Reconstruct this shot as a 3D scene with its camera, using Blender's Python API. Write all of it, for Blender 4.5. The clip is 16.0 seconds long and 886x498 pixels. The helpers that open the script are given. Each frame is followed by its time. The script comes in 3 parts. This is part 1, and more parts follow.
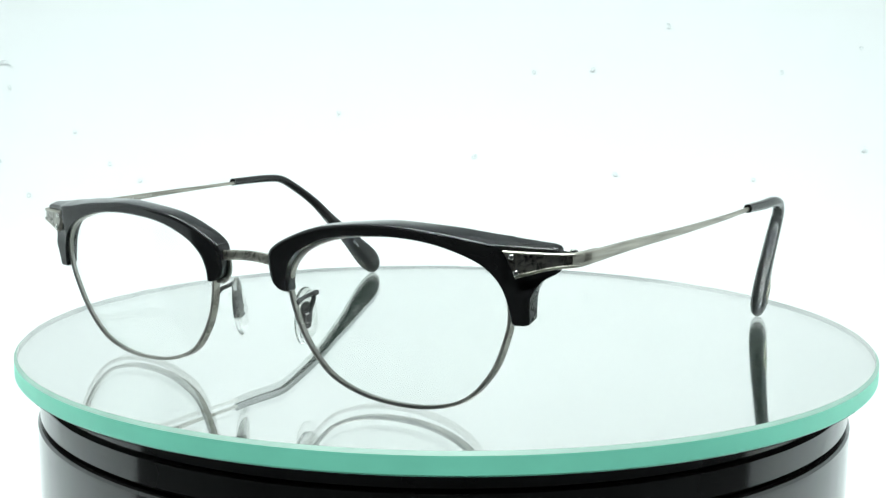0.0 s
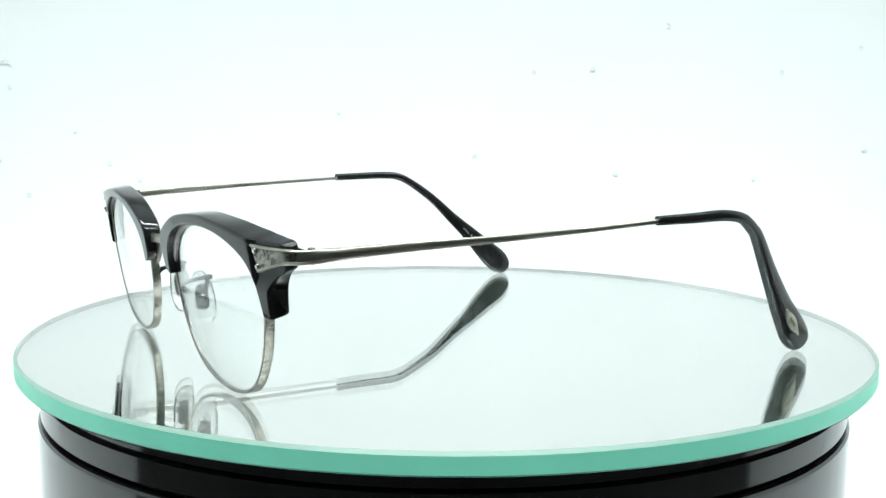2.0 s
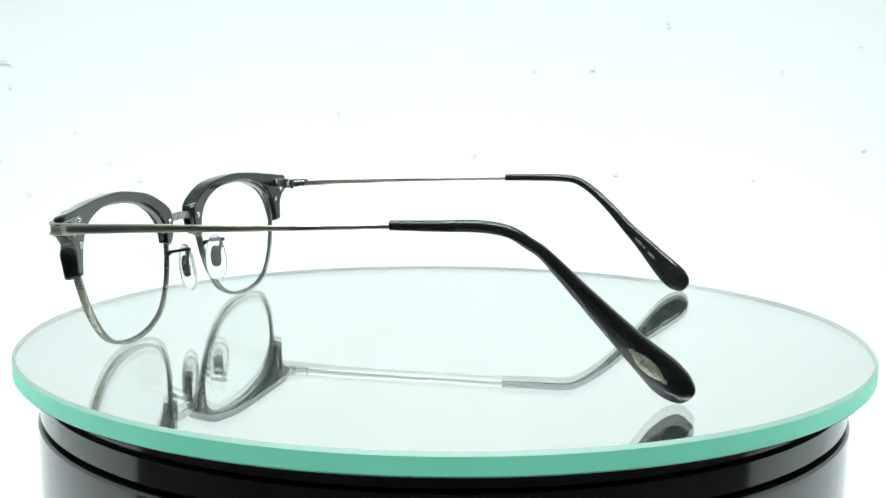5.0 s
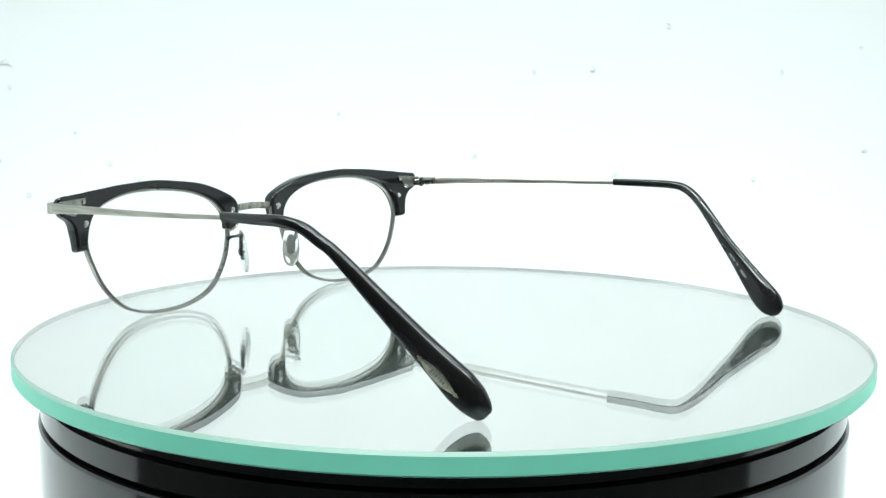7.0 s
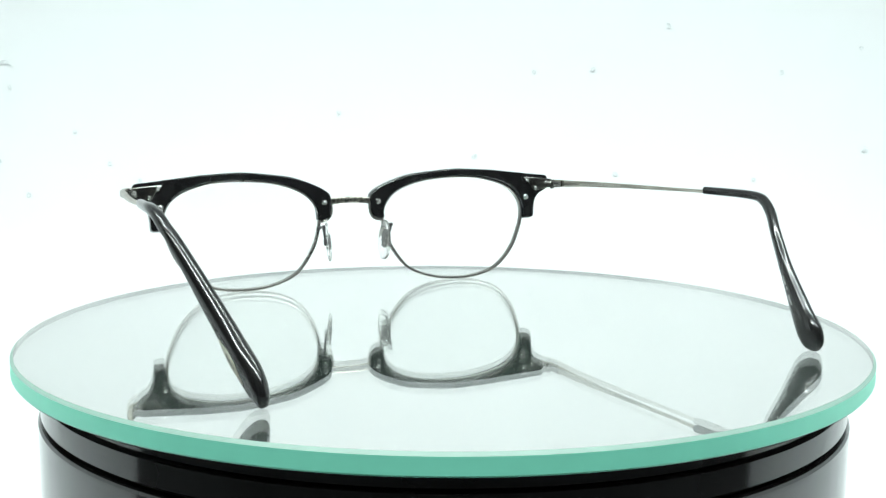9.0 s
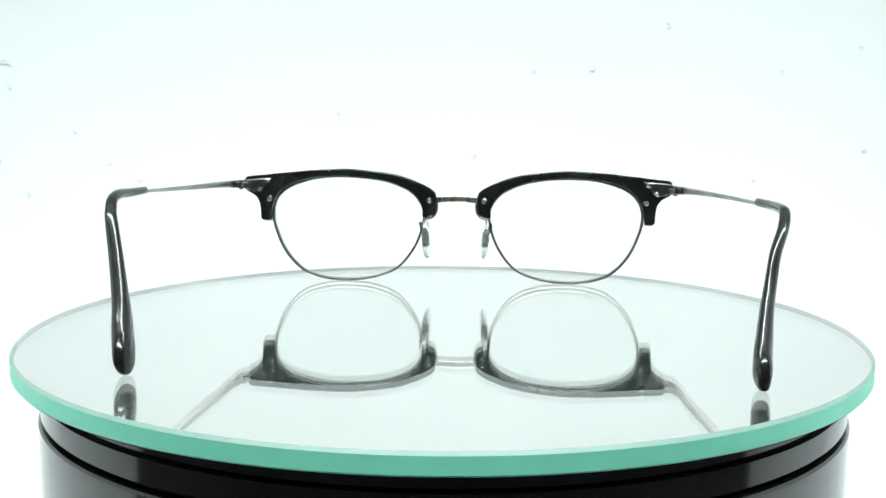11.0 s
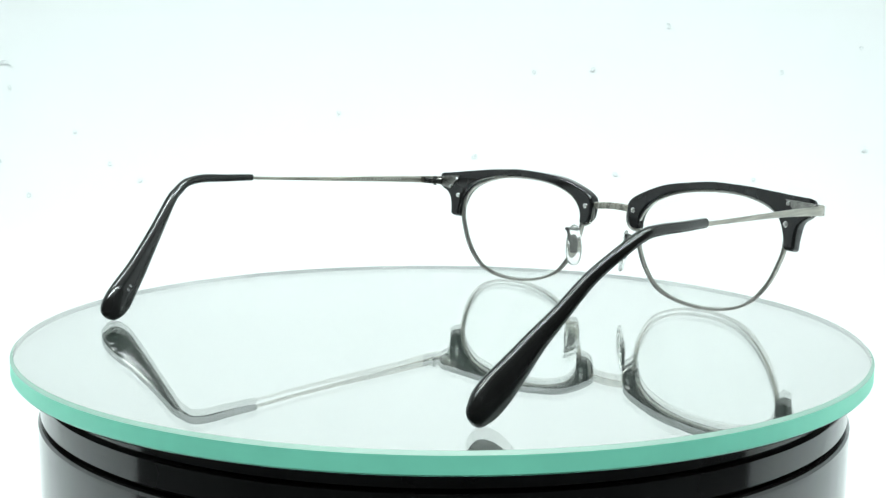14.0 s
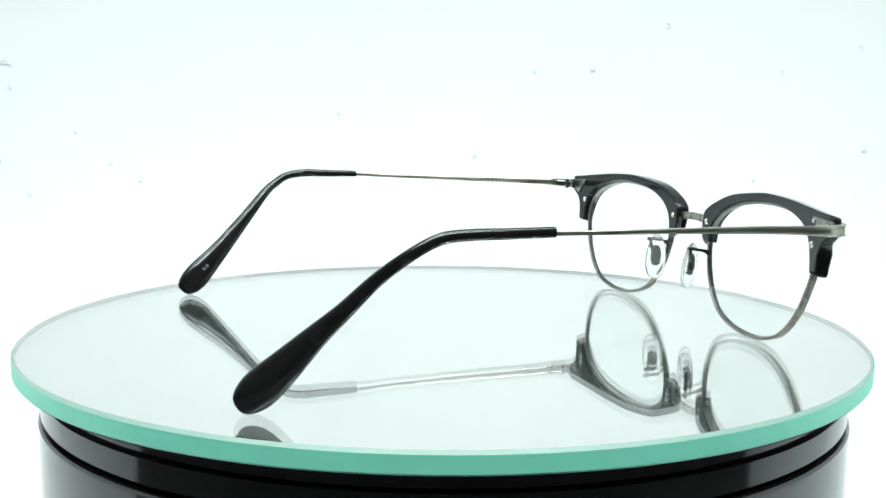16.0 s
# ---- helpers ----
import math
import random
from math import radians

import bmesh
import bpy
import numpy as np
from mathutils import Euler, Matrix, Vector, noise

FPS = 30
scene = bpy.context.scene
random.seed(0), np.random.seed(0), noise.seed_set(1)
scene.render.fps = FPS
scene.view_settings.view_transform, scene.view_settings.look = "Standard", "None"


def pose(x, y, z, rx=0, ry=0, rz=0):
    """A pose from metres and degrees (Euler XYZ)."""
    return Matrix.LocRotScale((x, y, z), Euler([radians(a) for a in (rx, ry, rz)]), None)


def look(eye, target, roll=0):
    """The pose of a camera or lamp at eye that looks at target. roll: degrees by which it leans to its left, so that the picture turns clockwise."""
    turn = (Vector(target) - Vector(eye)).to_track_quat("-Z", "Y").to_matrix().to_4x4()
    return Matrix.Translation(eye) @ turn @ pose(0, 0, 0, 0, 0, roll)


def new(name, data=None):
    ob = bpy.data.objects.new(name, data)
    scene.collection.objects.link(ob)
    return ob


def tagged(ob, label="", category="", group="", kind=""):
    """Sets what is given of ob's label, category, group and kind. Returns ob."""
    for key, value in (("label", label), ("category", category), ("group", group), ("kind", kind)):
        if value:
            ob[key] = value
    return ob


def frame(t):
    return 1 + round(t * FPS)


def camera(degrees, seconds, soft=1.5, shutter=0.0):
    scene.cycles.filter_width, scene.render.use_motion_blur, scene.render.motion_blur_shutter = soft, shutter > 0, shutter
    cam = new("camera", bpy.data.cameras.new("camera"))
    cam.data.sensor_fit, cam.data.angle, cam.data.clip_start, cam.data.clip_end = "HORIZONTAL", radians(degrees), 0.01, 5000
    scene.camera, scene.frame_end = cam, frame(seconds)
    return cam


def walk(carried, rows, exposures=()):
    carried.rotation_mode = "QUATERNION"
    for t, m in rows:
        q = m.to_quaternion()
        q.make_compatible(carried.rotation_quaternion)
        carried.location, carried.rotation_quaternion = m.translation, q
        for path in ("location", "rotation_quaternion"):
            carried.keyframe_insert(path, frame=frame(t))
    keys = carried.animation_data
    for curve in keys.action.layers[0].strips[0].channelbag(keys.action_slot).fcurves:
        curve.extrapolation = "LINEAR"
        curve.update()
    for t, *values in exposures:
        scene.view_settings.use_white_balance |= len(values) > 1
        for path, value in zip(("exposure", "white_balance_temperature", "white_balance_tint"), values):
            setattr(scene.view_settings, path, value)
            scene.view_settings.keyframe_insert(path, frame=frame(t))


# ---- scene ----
MM = 0.001
SPIN = 13.675          # degrees per second, clockwise seen from above
cam = camera(43.73, 16.0, soft=1.4)
EYE = Vector((0, -0.29712, 0.06076))
AIM = EYE + Vector((-0.00173, 0.99117, -0.1326))
walk(cam, [(0.0, look(EYE, AIM, 0.43)), (16.0, look(EYE, AIM, 0.43))])

# ---- light ----
world = bpy.data.worlds.new("world")
scene.world = world
world.use_nodes = True
world.node_tree.nodes["Background"].inputs[0].default_value = (0.75, 0.9, 1.0, 1)
world.node_tree.nodes["Background"].inputs[1].default_value = 0.02
scene.view_settings.exposure = 0.0


def softbox(name, eye, target, sx, sy, watts, spread=180, colour=(0.88, 1.0, 0.99)):
    data = bpy.data.lights.new(name, "AREA")
    data.shape, data.size, data.size_y, data.energy, data.color = "RECTANGLE", sx, sy, watts, colour
    data.spread = radians(spread)
    ob = new(name, data)
    ob.matrix_world = look(eye, target)
    return ob


# forward strip: its place is made up, to brighten the disc's near edge
softbox("front_led_fill", (0, -0.27, 0.53), (0, -0.08, 0.0), 0.80, 0.035, 3.1, 118)
softbox("ceiling_led_strip", (0, 0.03, 0.595), (0, 0.05, 0), 0.90, 0.03, 4.0, 138)


# ---- materials ----
def mat(name, base, rough=0.5, metal=0.0, ior=1.5, trans=0.0, vary=0.0, scale=300.0, bump=0.0, bscale=2000.0,
        rvary=0.0, coat=0.0, stretch=(1, 1, 1), spec=0.5):
    """A principled material with variation of colour and gloss and fine relief, in metres."""
    m = bpy.data.materials.new(name)
    m.use_nodes = True
    nt = m.node_tree
    b = nt.nodes["Principled BSDF"]
    b.inputs["Base Color"].default_value = (*base, 1)
    b.inputs["Roughness"].default_value = rough
    b.inputs["Metallic"].default_value = metal
    b.inputs["IOR"].default_value = ior
    b.inputs["Transmission Weight"].default_value = trans
    b.inputs["Coat Weight"].default_value = coat
    b.inputs["Coat Roughness"].default_value = 0.03
    b.inputs["Specular IOR Level"].default_value = spec
    co = nt.nodes.new("ShaderNodeTexCoord")
    mp = nt.nodes.new("ShaderNodeMapping")
    mp.inputs["Scale"].default_value = stretch
    nt.links.new(co.outputs["Object"], mp.inputs["Vector"])

    def noisy(sc, detail):
        n = nt.nodes.new("ShaderNodeTexNoise")
        n.inputs["Scale"].default_value = sc
        n.inputs["Detail"].default_value = detail
        nt.links.new(mp.outputs["Vector"], n.inputs["Vector"])
        return n
    if vary:
        n = noisy(scale, 5)
        r = nt.nodes.new("ShaderNodeValToRGB")
        r.color_ramp.elements[0].position, r.color_ramp.elements[1].position = 0.3, 0.7
        r.color_ramp.elements[0].color = (*[c * (1 - vary) for c in base], 1)
        r.color_ramp.elements[1].color = (*[min(1, c * (1 + vary)) for c in base], 1)
        nt.links.new(n.outputs["Fac"], r.inputs["Fac"])
        nt.links.new(r.outputs["Color"], b.inputs["Base Color"])
    if rvary:
        n = noisy(scale * 0.6, 4)
        r = nt.nodes.new("ShaderNodeMapRange")
        r.inputs["To Min"].default_value, r.inputs["To Max"].default_value = max(0, rough - rvary), rough + rvary
        nt.links.new(n.outputs["Fac"], r.inputs["Value"])
        nt.links.new(r.outputs["Result"], b.inputs["Roughness"])
    if bump:
        n = noisy(bscale, 4)
        u = nt.nodes.new("ShaderNodeBump")
        u.inputs["Strength"].default_value, u.inputs["Distance"].default_value = bump, 0.0002
        nt.links.new(n.outputs["Fac"], u.inputs["Height"])
        nt.links.new(u.outputs["Normal"], b.inputs["Normal"])
    return m


def engraved(name, light, dark, rough, cells, cover):
    """Metal cut with fine scrolls: bright ridges, blackened grooves, in worn patches."""
    m = mat(name, light, rough, metal=1.0)
    nt = m.node_tree
    b = nt.nodes["Principled BSDF"]
    co = nt.nodes.new("ShaderNodeTexCoord")
    warp = nt.nodes.new("ShaderNodeTexNoise")
    warp.inputs["Scale"].default_value, warp.inputs["Detail"].default_value = cells * 0.5, 2
    nt.links.new(co.outputs["Object"], warp.inputs["Vector"])
    add = nt.nodes.new("ShaderNodeMixRGB")
    add.blend_type = "ADD"
    add.inputs["Fac"].default_value = 0.0012
    nt.links.new(co.outputs["Object"], add.inputs["Color1"])
    nt.links.new(warp.outputs["Color"], add.inputs["Color2"])
    cut = nt.nodes.new("ShaderNodeTexNoise")
    cut.inputs["Scale"].default_value, cut.inputs["Detail"].default_value = cells, 3
    cut.inputs["Distortion"].default_value = 1.5
    nt.links.new(add.outputs["Color"], cut.inputs["Vector"])
    groove = nt.nodes.new("ShaderNodeMapRange")
    groove.inputs["From Min"].default_value, groove.inputs["From Max"].default_value = 0.36, 0.60
    nt.links.new(cut.outputs["Fac"], groove.inputs["Value"])
    patch = nt.nodes.new("ShaderNodeTexNoise")
    patch.inputs["Scale"].default_value, patch.inputs["Detail"].default_value = 170, 3
    nt.links.new(co.outputs["Object"], patch.inputs["Vector"])
    worn = nt.nodes.new("ShaderNodeMapRange")
    worn.inputs["From Min"].default_value, worn.inputs["From Max"].default_value = cover - 0.06, cover + 0.06
    nt.links.new(patch.outputs["Fac"], worn.inputs["Value"])
    height = nt.nodes.new("ShaderNodeMath")
    height.operation = "MAXIMUM"
    nt.links.new(groove.outputs["Result"], height.inputs[0])
    nt.links.new(worn.outputs["Result"], height.inputs[1])
    tone = nt.nodes.new("ShaderNodeMixRGB")
    tone.inputs["Color1"].default_value, tone.inputs["Color2"].default_value = (*dark, 1), (*light, 1)
    nt.links.new(height.outputs["Value"], tone.inputs["Fac"])
    nt.links.new(tone.outputs["Color"], b.inputs["Base Color"])
    bump = nt.nodes.new("ShaderNodeBump")
    bump.inputs["Strength"].default_value, bump.inputs["Distance"].default_value = 0.22, 0.0002
    nt.links.new(height.outputs["Value"], bump.inputs["Height"])
    nt.links.new(bump.outputs["Normal"], b.inputs["Normal"])
    return m


def veiled(m, tint, share):
    """Lays a thin scattering veil over a clear material: body tint, painted-in reflected light."""
    nt = m.node_tree
    b = nt.nodes["Principled BSDF"]
    out = nt.nodes["Material Output"]
    veil = nt.nodes.new("ShaderNodeBsdfDiffuse")
    veil.inputs["Color"].default_value = (*tint, 1)
    mix = nt.nodes.new("ShaderNodeMixShader")
    mix.inputs["Fac"].default_value = share
    nt.links.new(b.outputs["BSDF"], mix.inputs[1])
    nt.links.new(veil.outputs["BSDF"], mix.inputs[2])
    nt.links.new(mix.outputs["Shader"], out.inputs["Surface"])
    return m


PAPER = mat("white_backdrop", (0.86, 0.87, 0.87), 0.9, vary=0.015, scale=6, bump=0.05, bscale=900)
ROOM = mat("dark_room", (0.09, 0.09, 0.092), 0.9, vary=0.2, scale=4)
ACETATE = mat("black_acetate", (0.0098, 0.0098, 0.0102), 0.06, vary=0.3, scale=90, rvary=0.03, spec=0.36)
TIP = mat("black_tip_acetate", (0.010, 0.010, 0.0098), 0.15, vary=0.3, scale=120, rvary=0.015, spec=0.42)
METAL = mat("antique_silver", (0.40, 0.38, 0.33), 0.36, metal=1.0, vary=0.28, scale=1300, rvary=0.08, bump=0.2,
            bscale=3200, stretch=(0.2, 0.06, 1))
RIMPLAIN = mat("plain_rim_silver", (0.33, 0.32, 0.295), 0.30, metal=1.0, vary=0.2, scale=300, rvary=0.08)
RIMMETAL = engraved("rim_silver", (0.40, 0.385, 0.345), (0.16, 0.155, 0.14), 0.28, 700, 0.48)
BRIDGEMETAL = engraved("bridge_silver", (0.42, 0.40, 0.35), (0.16, 0.155, 0.14), 0.32, 650, 0.60)
FILIGREE = engraved("blackened_filigree", (0.40, 0.385, 0.35), (0.07, 0.068, 0.062), 0.36, 620, 0.62)
HINGEMETAL = mat("dark_hinge_metal", (0.25, 0.245, 0.23), 0.25, metal=1.0, vary=0.3, scale=500)
SCREW = mat("bright_screw", (0.72, 0.72, 0.70), 0.2, metal=1.0, vary=0.1, scale=900)
DARKMETAL = mat("dark_pad_metal", (0.10, 0.10, 0.10), 0.35, metal=1.0, vary=0.3, scale=600)
PLATE = mat("engraved_plate", (0.42, 0.41, 0.34), 0.38, metal=1.0, vary=0.35, scale=900, rvary=0.1, bump=0.3, bscale=3000)
LENS = mat("clear_lens", (0.985, 0.995, 0.99), 0.0, ior=1.28, trans=1.0)
# white veil: lamp light reflected off the pads, put into their colour
PAD = veiled(mat("clear_silicone", (0.98, 0.99, 0.98), 0.08, ior=1.25, trans=1.0, vary=0.02, scale=500), (0.9, 0.92, 0.87), 0.10)
# greenish veil lifts the dark mirror images in the disc
GLASS = veiled(mat("clear_glass", (0.998, 0.9995, 0.996), 0.0, ior=1.5, trans=1.0), (0.62, 0.80, 0.70), 0.016)
EDGE = mat("sea_green_glass_edge", (0.28, 0.91, 0.68), 0.45, vary=0.04, scale=90)
# pale tone stands in for backdrop light showing through the far edge
INNER = mat("pale_through_light", (0.86, 0.95, 0.91), 0.6, vary=0.03, scale=90)
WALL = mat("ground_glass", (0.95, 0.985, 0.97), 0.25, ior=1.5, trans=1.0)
CHAMFER = mat("glass_chamfer", (0.20, 0.31, 0.26), 0.5, vary=0.05, scale=120)
MIRROR = mat("silvering", (0.99, 0.985, 0.972), 0.0, metal=1.0)
DRUM = mat("black_gloss_plastic", (0.021, 0.020, 0.020), 0.10, vary=0.3, scale=40, rvary=0.04, coat=0.15)
GROOVE = mat("matt_black", (0.004, 0.004, 0.004), 0.8, vary=0.3, scale=60)
INK = mat("pale_grey_ink", (0.34, 0.35, 0.35), 0.5, vary=0.15, scale=3000)
ENGRAVE = mat("engraving", (0.17, 0.17, 0.155), 0.5, metal=0.6, vary=0.3, scale=2000)
WORN = mat("pale_engraving", (0.52, 0.51, 0.47), 0.5, metal=1.0, vary=0.3, scale=2000)
# tone of the added marks that stand in for dust on the camera
CAMERA_DUST = mat("grey_camera_dust", (0.75, 0.77, 0.77), 0.9, vary=0.2, scale=400)


# ---- mesh helpers (millimetres in, metres out) ----
def mesh_of(name, verts, faces, material, smooth=True, sharp=40):
    me = bpy.data.meshes.new(name)
    me.from_pydata([tuple(c * MM for c in v) for v in verts], [], faces)
    me.validate()
    bm = bmesh.new()
    bm.from_mesh(me)
    bmesh.ops.recalc_face_normals(bm, faces=bm.faces)
    for e in bm.edges:
        if len(e.link_faces) == 2 and e.calc_face_angle(0) > radians(sharp):
            e.smooth = False
    for f in bm.faces:
        f.smooth = smooth
    bm.to_mesh(me)
    bm.free()
    for m in (material if isinstance(material, (list, tuple)) else [material]):
        me.materials.append(m)
    return me


def part(name, me, parent, label=""):
    ob = new(name, me)
    ob.parent = parent
    return tagged(ob, label)


def spline(pts, n, closed=False):
    """Catmull-Rom through points of any dimension, n steps between each two."""
    P = [np.array(p, float) for p in pts]
    k = len(P)
    out = []
    for i in range(k if closed else k - 1):
        if closed:
            a, b, c, d = P[i - 1], P[i], P[(i + 1) % k], P[(i + 2) % k]
        else:
            b, c = P[i], P[i + 1]
            a = P[i - 1] if i else 2 * b - c
            d = P[i + 2] if i + 2 < k else 2 * c - b
        for j in range(n):
            t = j / n
            out.append(0.5 * (2 * b + (c - a) * t + (2 * a - 5 * b + 4 * c - d) * t * t + (3 * b - a - 3 * c + d) * t ** 3))
    if not closed:
        out.append(P[-1])
    return out


def skin(rings, closed=False, caps=True):
    """Joins rings of equal count into verts and faces."""
    m = len(rings[0])
    verts = [tuple(v) for r in rings for v in r]
    faces = []
    k = len(rings)
    for i in range(k if closed else k - 1):
        a, b = i * m, ((i + 1) % k) * m
        for j in range(m):
            faces.append((a + j, a + (j + 1) % m, b + (j + 1) % m, b + j))
    if caps and not closed:
        faces.append(tuple(range(m - 1, -1, -1)))
        faces.append(tuple(range((k - 1) * m, k * m)))
    return verts, faces


def squircle(n=16, power=4.0):
    """A unit rounded square of n points."""
    out = []
    for i in range(n):
        a = 2 * math.pi * (i + 0.5) / n
        c, s = math.cos(a), math.sin(a)
        r = (abs(c) ** power + abs(s) ** power) ** (-1 / power)
        out.append((c * r, s * r))
    return out


def paddle_twist(x, y):
    """The tip with the plaque turns its outer face a little to the front towards its end."""
    q = min(1, max(0, (-105 - y) / 22)) if x < 0 else 0.0
    return -radians(18) * q * q * (3 - 2 * q)


def sweep(path, power=4.0, n=16):
    """A bar along path rows (x, y, z, height, thickness); height lies in the upright plane of the path."""
    sec = squircle(n, power)
    rings = []
    k = len(path)
    for i in range(k):
        p = np.array(path[i][:3])
        t = np.array(path[min(i + 1, k - 1)][:3]) - np.array(path[max(i - 1, 0)][:3])
        t = t / np.linalg.norm(t)
        side = np.cross(t, np.array([t[0], t[1], 0]) + 1e-6 * np.array([0, 1, 0])) if abs(t[2]) > 0.02 else np.cross(t, (0, 0, 1.0))
        if np.linalg.norm(side) < 1e-4:
            side = np.cross(t, (0, 0, 1.0))
        side = side / np.linalg.norm(side)
        if np.dot(side, np.cross(t, (0, 0, 1.0))) < 0:
            side = -side
        u = np.cross(side, t)
        a = paddle_twist(p[0], p[1])
        side, u = side * math.cos(a) + u * math.sin(a), u * math.cos(a) - side * math.sin(a)
        h, w = path[i][3] / 2, path[i][4] / 2
        rings.append([p + side * (a * w) + u * (b * h) for a, b in sec])
    return rings


def tube(path, r, n=8):
    """A round wire along a path of points."""
    rings = []
    k = len(path)
    ref = np.array([0.31, 0.17, 0.93])
    for i in range(k):
        t = np.array(path[min(i + 1, k - 1)]) - np.array(path[max(i - 1, 0)])
        t = t / np.linalg.norm(t)
        a = np.cross(t, ref)
        a = a / np.linalg.norm(a)
        b = np.cross(t, a)
        rings.append([np.array(path[i]) + r * (a * math.cos(q) + b * math.sin(q)) for q in [2 * math.pi * j / n for j in range(n)]])
    return rings


def lathe(profile, n, slots=None):
    """Turns a profile of (radius, z) round the z axis; slots gives the material of each band."""
    verts, faces, idx = [], [], []
    for r, z in profile:
        for j in range(n):
            a = 2 * math.pi * j / n
            verts.append((r * math.cos(a), r * math.sin(a), z))
    for i in range(len(profile) - 1):
        for j in range(n):
            faces.append((i * n + j, i * n + (j + 1) % n, (i + 1) * n + (j + 1) % n, (i + 1) * n + j))
            idx.append(slots[i] if slots else 0)
    faces.append(tuple(range(n)))
    faces.append(tuple(range((len(profile) - 1) * n, len(profile) * n)))
    return verts, faces, idx


# ---- the light tent and the dark room in front of it ----
def backdrop():
    """A white sheet: floor, curved sweep and back wall in one."""
    prof = [(-110, -190), (230, -190)]
    for i in range(1, 25):
        a = radians(90 * i / 24)
        prof.append((230 + 300 * math.sin(a), 110 - 300 * math.cos(a)))
    prof += [(530, 600)]
    verts, faces = [], []
    for y, z in prof:
        verts += [(-560, y, z), (560, y, z), (-560, y + (3 if z > -190 else 0), z - 3), (560, y + (3 if z > -190 else 0), z - 3)]
    for i in range(len(prof) - 1):
        a, b = 4 * i, 4 * i + 4
        faces += [(a, a + 1, b + 1, b), (a + 2, b + 2, b + 3, a + 3), (a, b, b + 2, a + 2), (a + 1, a + 3, b + 3, b + 1)]
    faces += [(0, 2, 3, 1), (4 * len(prof) - 4, 4 * len(prof) - 3, 4 * len(prof) - 1, 4 * len(prof) - 2)]
    ob = new("backdrop", mesh_of("backdrop", verts, faces, PAPER))
    return tagged(ob, "plain white seamless photo backdrop curving up behind", "backdrop", kind="structure")


def slab(name, lo, hi, material, label, category):
    x0, y0, z0 = lo
    x1, y1, z1 = hi
    v = [(x, y, z) for x in (x0, x1) for y in (y0, y1) for z in (z0, z1)]
    f = [(0, 1, 3, 2), (4, 6, 7, 5), (0, 4, 5, 1), (2, 3, 7, 6), (0, 2, 6, 4), (1, 5, 7, 3)]
    return tagged(new(name, mesh_of(name, v, f, material, smooth=False)), label, category, kind="structure")


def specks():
    """Faint backdrop marks standing in for specks and a lint curl on the camera."""
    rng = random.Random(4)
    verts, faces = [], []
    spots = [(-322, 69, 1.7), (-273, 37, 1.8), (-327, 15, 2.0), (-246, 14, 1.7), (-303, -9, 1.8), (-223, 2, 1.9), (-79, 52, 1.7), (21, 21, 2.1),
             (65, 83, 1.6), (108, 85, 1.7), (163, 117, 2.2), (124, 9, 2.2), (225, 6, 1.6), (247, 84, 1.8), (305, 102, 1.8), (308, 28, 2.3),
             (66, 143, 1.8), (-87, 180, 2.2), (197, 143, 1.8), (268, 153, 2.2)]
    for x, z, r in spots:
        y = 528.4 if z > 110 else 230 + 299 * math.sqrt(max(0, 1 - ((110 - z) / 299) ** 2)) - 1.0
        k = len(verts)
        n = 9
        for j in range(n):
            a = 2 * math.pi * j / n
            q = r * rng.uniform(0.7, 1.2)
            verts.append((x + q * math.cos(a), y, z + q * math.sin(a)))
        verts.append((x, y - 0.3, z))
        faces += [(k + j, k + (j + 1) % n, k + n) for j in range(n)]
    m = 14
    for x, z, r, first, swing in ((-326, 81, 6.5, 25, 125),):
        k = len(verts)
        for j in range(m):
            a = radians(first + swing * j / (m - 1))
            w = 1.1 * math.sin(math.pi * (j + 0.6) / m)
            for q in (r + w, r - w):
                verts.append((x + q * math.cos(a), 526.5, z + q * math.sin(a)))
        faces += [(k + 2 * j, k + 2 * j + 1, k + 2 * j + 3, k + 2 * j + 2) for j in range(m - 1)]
    ob = new("camera_dust_marks", mesh_of("camera_dust_marks", verts, faces, CAMERA_DUST))
    tagged(ob, "faint grey backdrop marks standing in for dust and lint on the camera", "dust", kind="stuff")


backdrop()
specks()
slab("wall_west", (-570, -110, -193), (-561, 535, 600), PAPER, "plain white side wall of the light tent", "wall")
slab("wall_east", (561, -110, -193), (570, 535, 600), PAPER, "plain white side wall of the light tent", "wall")
slab("ceiling", (-570, -110, 601), (570, 536, 610), PAPER, "plain white roof of the light tent", "ceiling")
slab("floor", (-900, -900, -230), (900, 650, -200), ROOM, "dark floor of the room round the tent", "floor")
slab("wall_south", (-900, -910, -200), (900, -901, 850), ROOM, "dark room wall", "wall")
slab("wall_room_west", (-910, -900, -200), (-901, 650, 850), ROOM, "dark room wall", "wall")
slab("wall_room_east", (901, -900, -200), (910, 650, 850), ROOM, "dark room wall", "wall")
slab("wall_room_north", (-900, 651, -200), (900, 660, 850), ROOM, "dark room wall", "wall")
slab("ceiling_room", (-900, -900, 851), (900, 650, 860), ROOM, "dark room ceiling", "ceiling")


